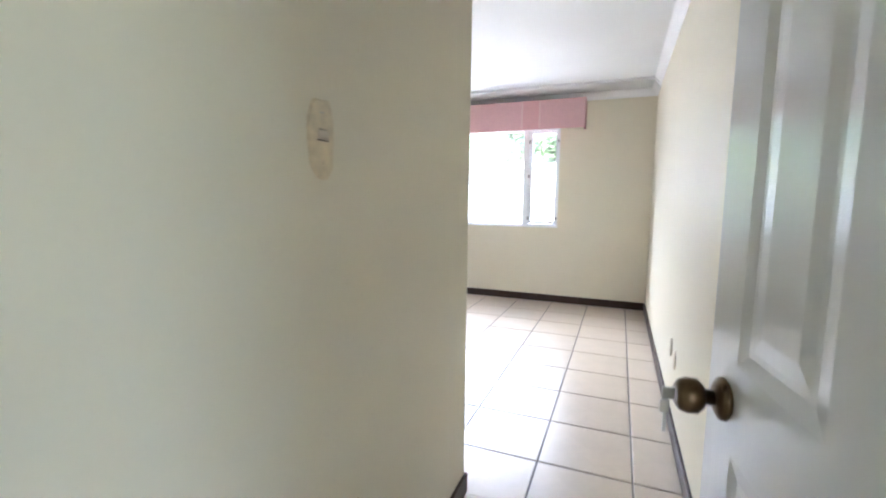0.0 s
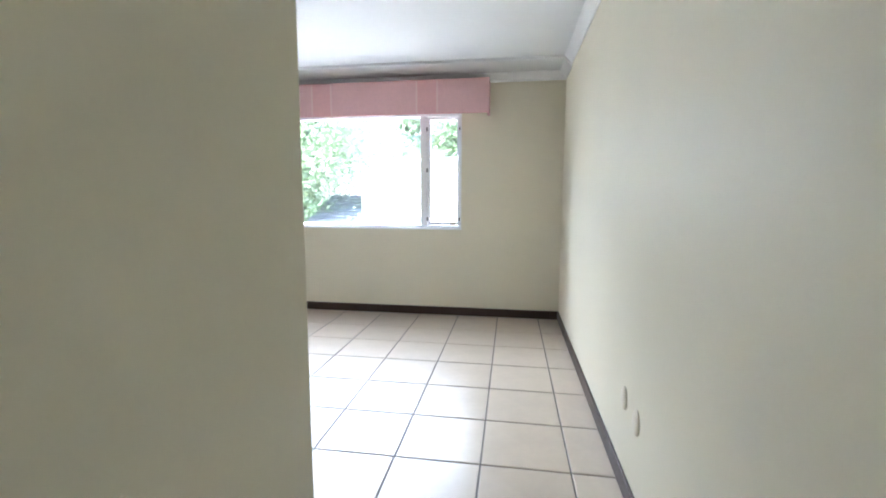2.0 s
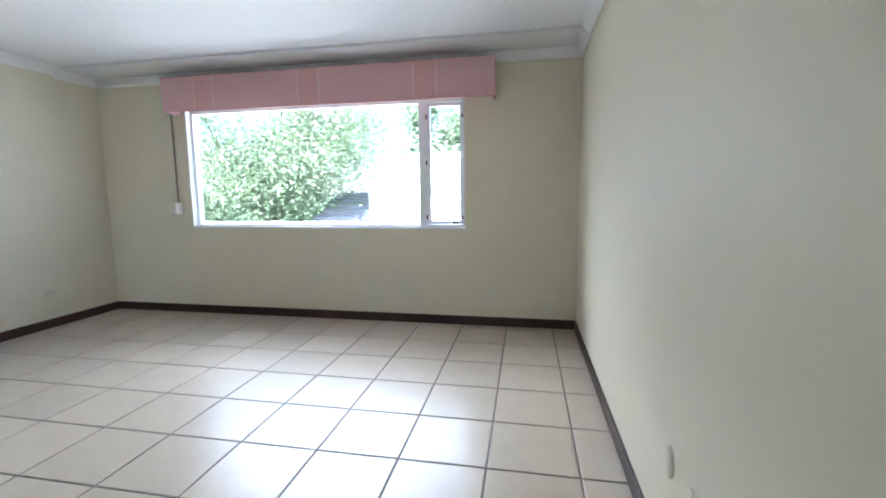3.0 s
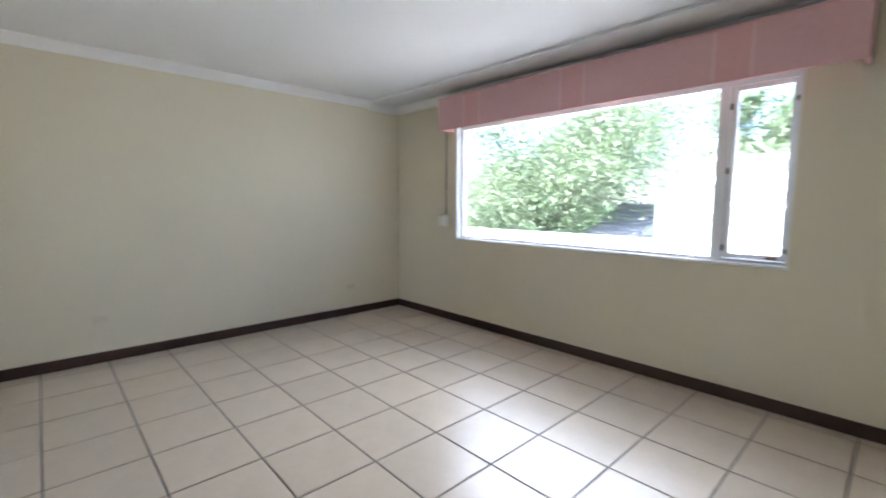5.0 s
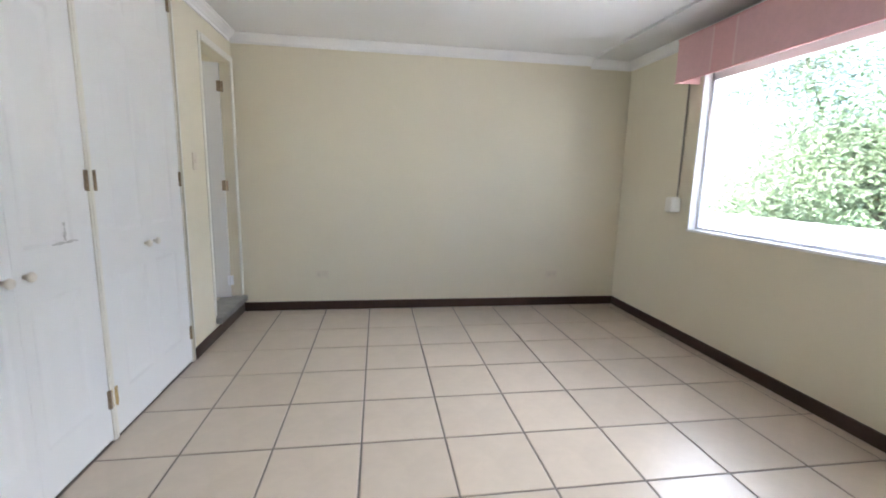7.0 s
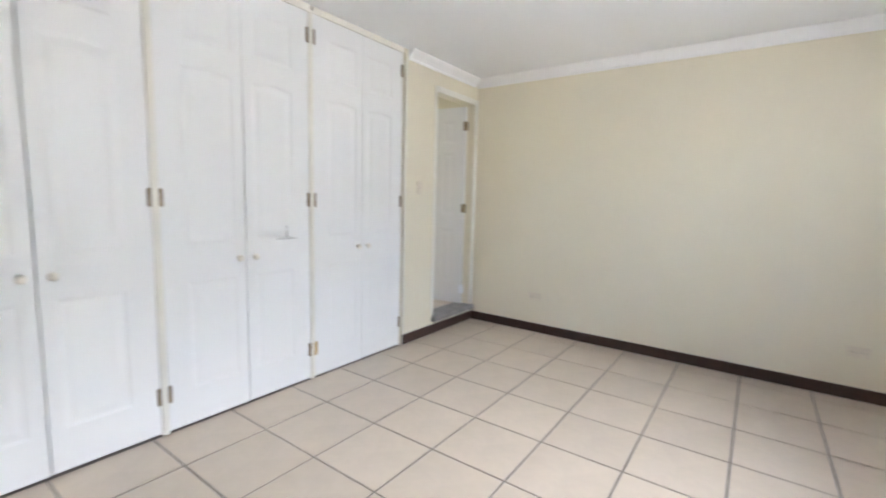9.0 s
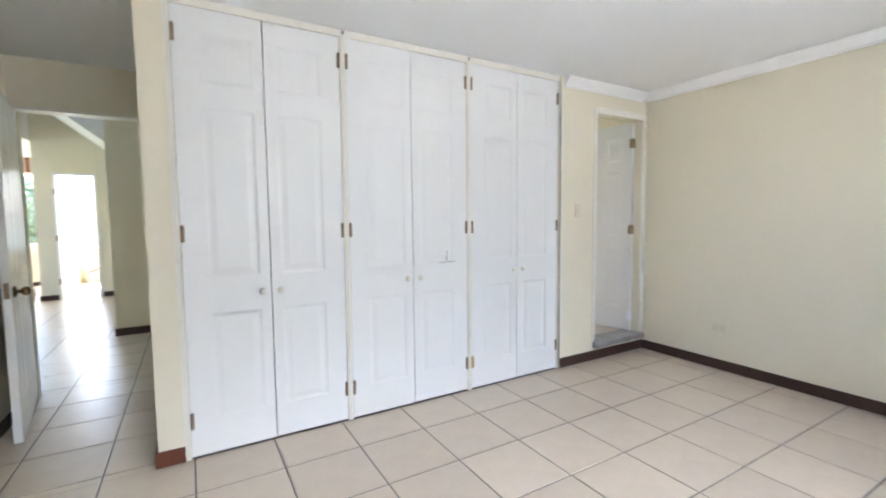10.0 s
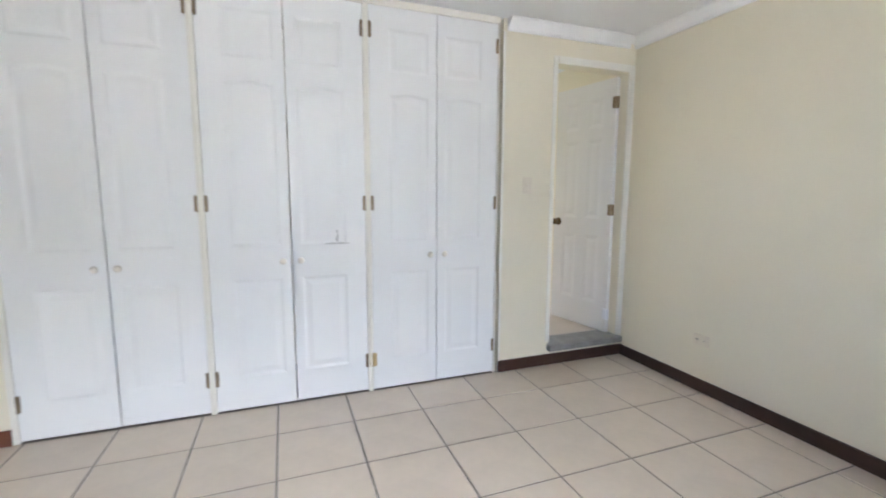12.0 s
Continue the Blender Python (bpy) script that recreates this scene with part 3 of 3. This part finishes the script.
part("pane", box(LW0 + 0.04, LW1 - 0.04, FY - 0.078, FY - 0.072, LZ0 + 0.04, LZ1 - 0.04), glassm, lw).visible_shadow = False
for cx in (1.52, 3.05):
    cur = thing("curtain_valance", "short brown and cream striped curtain valance over the living window", "valance", pose(cx, FY, LZ1 - 0.02), "striped valances")
    for i in range(6):
        pl = bmesh.new()
        add_box(pl, 0.075 * i, 0.075 * i + 0.072, 0.04 + 0.008 * (i % 2), 0.055 + 0.008 * (i % 2), 0, 0.30, 0.004)
        part("pleat", pl, BROWNCL if i % 3 == 1 else CREAMCL, cur, "brown pleat" if i % 3 == 1 else "")
    part("batten", box(0, 0.447, 0.0, 0.04, 0.27, 0.30), CREAMCL, cur)
cl = thing("ceiling_light", "small round recessed ceiling light", "ceiling light", pose(1.9, -6.7, 2.52))
part("rim", lathe([(0.07, 0), (0.07, -0.006), (0.055, -0.012), (0.05, -0.004)], "z", 20), ALU, cl)
part("lens", lathe([(0.049, -0.001), (0.049, -0.003), (0.03, -0.004)], "z", 16), IVORY, cl)
hr = thing("handrail", "dark sloping stair handrail on thin posts", "handrail", pose(0.40, -7.7, 0))
part("rail", box(-0.26, 0.26, -0.02, 0.02, -0.015, 0.015, bevel=0.005), RAIL, hr, at=pose(0, 0, 0.42, 0, 25, 0))
part("post", box(-0.21, -0.195, -0.008, 0.008, 0, 0.50), SILL, hr)
part("post", box(0.195, 0.21, -0.008, 0.008, 0, 0.32), SILL, hr)
sh = thing("open_shelf", "cream plastered open shelf with four niches standing in the living room", "shelf", pose(2.08, -6.4, 0))
part("side", box(0, 0.06, -0.32, 0, 0, 1.87), WALL, sh)
part("side", box(0.44, 0.5, -0.32, 0, 0, 1.87), WALL, sh)
part("back", box(0.06, 0.44, -0.32, -0.29, 0, 1.87), WALL, sh)
for z, h in ((0.0, 0.09), (0.31, 0.09), (0.77, 0.08), (1.23, 0.11), (1.72, 0.15)):
    part("shelf_board", box(0.06, 0.44, -0.29, -0.002, z, z + h), WALL, sh)
part("plinth", box(-0.012, 0.512, 0, 0.012, 0, 0.083), BASE, sh)

# ---- outdoors ----
structure("ground", boxes((-400, 400, N + T, 600, -1.3, -1.2), (-400, 400, -600, FY - T, -1.3, -1.2), (-400, W - T, FY - T, N + T, -1.3, -1.2), (4.65, 400, FY - T, N + T, -1.3, -1.2)), GRASS, "green lawn reaching to the horizon", "ground")
# Unseen pale yard, added as a reflector that bounces sunlight up to the window.
structure("pavement", box(-40, 25, N + T, 9.0, -1.2, -1.19), PLASTER, "unseen pale cement yard added to bounce sunlight into the window", "pavement")
structure("garden_wall", boxes((-40, 25, 9.0, 9.2, -1.25, 0.52), (-40, 25, 8.97, 9.23, 0.52, 0.58)), PLASTER, "sunlit white plastered garden wall", "wall")


def house(label, x0, x1, y0, y1, z, roof):
    h = thing("house", label, "house", pose((x0 + x1) / 2, (y0 + y1) / 2, -1.2))
    w, d = (x1 - x0) / 2, (y1 - y0) / 2
    part("wall", box(-w, w, -d, d, 0, z + 1.2), PLASTER, h)
    part("roof", box(-w - 0.15, w + 0.15, -d - 0.15, d + 0.15, z + 1.2, z + 1.32), roof, h)
    return h


house("white plastered neighbouring house in full sun", -4.62, 9, 11, 16, 2.12, PLASTER)
shed = thing("shed", "low white shed with a sloping grey tiled roof", "shed", pose(-5.25, 11.2, -1.2))
part("wall", box(-0.62, 0.55, -0.8, 0.9, 0, 1.65), PLASTER, shed)
part("roof", box(-0.68, 0.60, -1.0, 1.05, 0, 0.06), ROOFT, shed, "grey tiled roof", pose(0, 0, 2.02, 21.5, 0, 0))
for i in range(8):
    part("tile_row", box(-0.68, 0.60, -1.0 + 0.25 * i, -0.86 + 0.25 * i, 0.06, 0.085), ROOFT, shed, "", pose(0, 0, 2.02, 21.5, 0, 0))


def tree(label, x, y, z0, height, spread, seed, count, leaf=1.0):
    rng = random.Random(seed)
    t = thing("tree", label, "tree", pose(x, y, z0))
    bm = bmesh.new()
    tips = []

    def limb(a, b, ra, rb):
        q = (b - a).to_track_quat("Z", "Y").to_matrix().to_4x4()
        m = Matrix.Translation((a + b) / 2) @ q
        bmesh.ops.create_cone(bm, cap_ends=True, segments=8, radius1=ra, radius2=rb, depth=(b - a).length, matrix=m)

    fork = Vector((0.08, 0, height * 0.27))
    limb(Vector((0, 0, -0.05)), fork, 0.13, 0.09)
    for i in range(9):
        a = 2 * math.pi * i / 9 + rng.uniform(-0.3, 0.3)
        r = spread * rng.uniform(0.45, 0.75)
        kn = fork + Vector((math.cos(a) * r * 0.5, math.sin(a) * r * 0.5, height * rng.uniform(0.02, 0.2)))
        tip = fork + Vector((math.cos(a) * r, math.sin(a) * r, height * rng.uniform(0.0, 0.58)))
        limb(fork, kn, 0.06, 0.04)
        limb(kn, tip, 0.04, 0.012)
        tips += [kn, tip, (kn + tip) / 2 + Vector((0, 0, 0.2))]
        for _ in range(3):
            side = tip + Vector((rng.uniform(-1, 1), rng.uniform(-1, 1), rng.uniform(-0.5, 0.9))) * spread * 0.3
            limb(tip, side, 0.012, 0.004)
            tips.append(side)
    part("trunk", bm, BARK, t)
    verts, faces = [], []
    for _ in range(count):
        c = rng.choice(tips) + Vector((rng.gauss(0, 1), rng.gauss(0, 1), rng.gauss(0, 0.8))) * spread * 0.17
        u = Vector((rng.gauss(0, 1), rng.gauss(0, 1), rng.gauss(0, 0.6))).normalized()
        v = u.cross(Vector((rng.gauss(0, 1), rng.gauss(0, 1), rng.gauss(0, 1)))).normalized()
        n = u.cross(v)
        l, w = leaf * rng.uniform(0.035, 0.08), leaf * rng.uniform(0.015, 0.032)
        k = len(verts)
        verts += [c - u * l, c + v * w + n * 0.01, c + u * l, c - v * w + n * 0.01]
        faces += [(k, k + 1, k + 2), (k, k + 2, k + 3)]
    me = bpy.data.meshes.new("crown")
    me.from_pydata(verts, [], faces)
    me.materials.append(LEAF)
    cr = new("crown", me)
    cr.parent = t
    return t


tree("leafy green garden tree behind the white wall", -7.6, 10.8, -1.2, 6.3, 3.6, 3, 76000, 0.9)
tree("leafy green tree beside the white house", -3.9, 17.0, -1.2, 7.0, 2.0, 8, 40000, 1.6)
tree("green tree seen through the living room window", 4.7, -15.5, -1.2, 3.9, 2.2, 5, 24000, 1.7)
for z in (2.12, 2.3):
    structure("cable", box(-40, 30, 10.6, 10.612, z, z + 0.012), CABLE, "thin black overhead cable across the garden", "cable")

# ---- floor tiles ----
S, GX, GY, J = 0.3985, -0.197, 0.335, 0.0045
shapes = {}


def tile_mesh(w, d):
    key = (round(w, 3), round(d, 3))
    if key not in shapes:
        b = bmesh.new()
        e = 0.0025
        lo = [b.verts.new(p) for p in ((-w / 2, -d / 2, -0.010), (w / 2, -d / 2, -0.010), (w / 2, d / 2, -0.010), (-w / 2, d / 2, -0.010))]
        mi = [b.verts.new((v.co.x, v.co.y, -0.0015)) for v in lo]
        hi = [b.verts.new((v.co.x - math.copysign(e, v.co.x), v.co.y - math.copysign(e, v.co.y), 0.0)) for v in lo]
        for a, c in ((lo, mi), (mi, hi)):
            for i in range(4):
                b.faces.new((a[i], a[(i + 1) % 4], c[(i + 1) % 4], c[i]))
        b.faces.new(hi)
        shapes[key] = mesh_of("tile", b, TILE)
    return shapes[key]


floor = tagged(new("floor"), "glossy beige ceramic tile floor with dark grey joints", "floor", kind="structure")


def lay(x0, x1, y0, y1, parent, joined=None):
    """Tiles of the common grid, cut to the rectangle."""
    i0, i1 = math.floor((x0 - GX) / S), math.ceil((x1 - GX) / S)
    j0, j1 = math.floor((y0 - GY) / S), math.ceil((y1 - GY) / S)
    for i in range(i0, i1):
        for j in range(j0, j1):
            xa, xb = max(x0, GX + i * S + J), min(x1, GX + (i + 1) * S - J)
            ya, yb = max(y0, GY + j * S + J), min(y1, GY + (j + 1) * S - J)
            if xb - xa < 0.02 or yb - ya < 0.02:
                continue
            if joined is not None:
                add_box(joined, xa, xb, ya, yb, -0.010, 0.0)
                continue
            ob = new("tile", tile_mesh(xb - xa, yb - ya))
            ob.parent = parent
            ob.location = ((xa + xb) / 2, (ya + yb) / 2, 0)


lay(W, 0.0, 0.0, N, floor)
lay(PX, 0.0, DY - 0.12, 0.0, floor)
far = bmesh.new()
lay(-2.2, 4.5, FY, DY - 0.12, None, far)
tagged(part("living_floor_tiles", far, TILE), "glossy beige ceramic tiles of the hall and living room", "floor", kind="stuff")
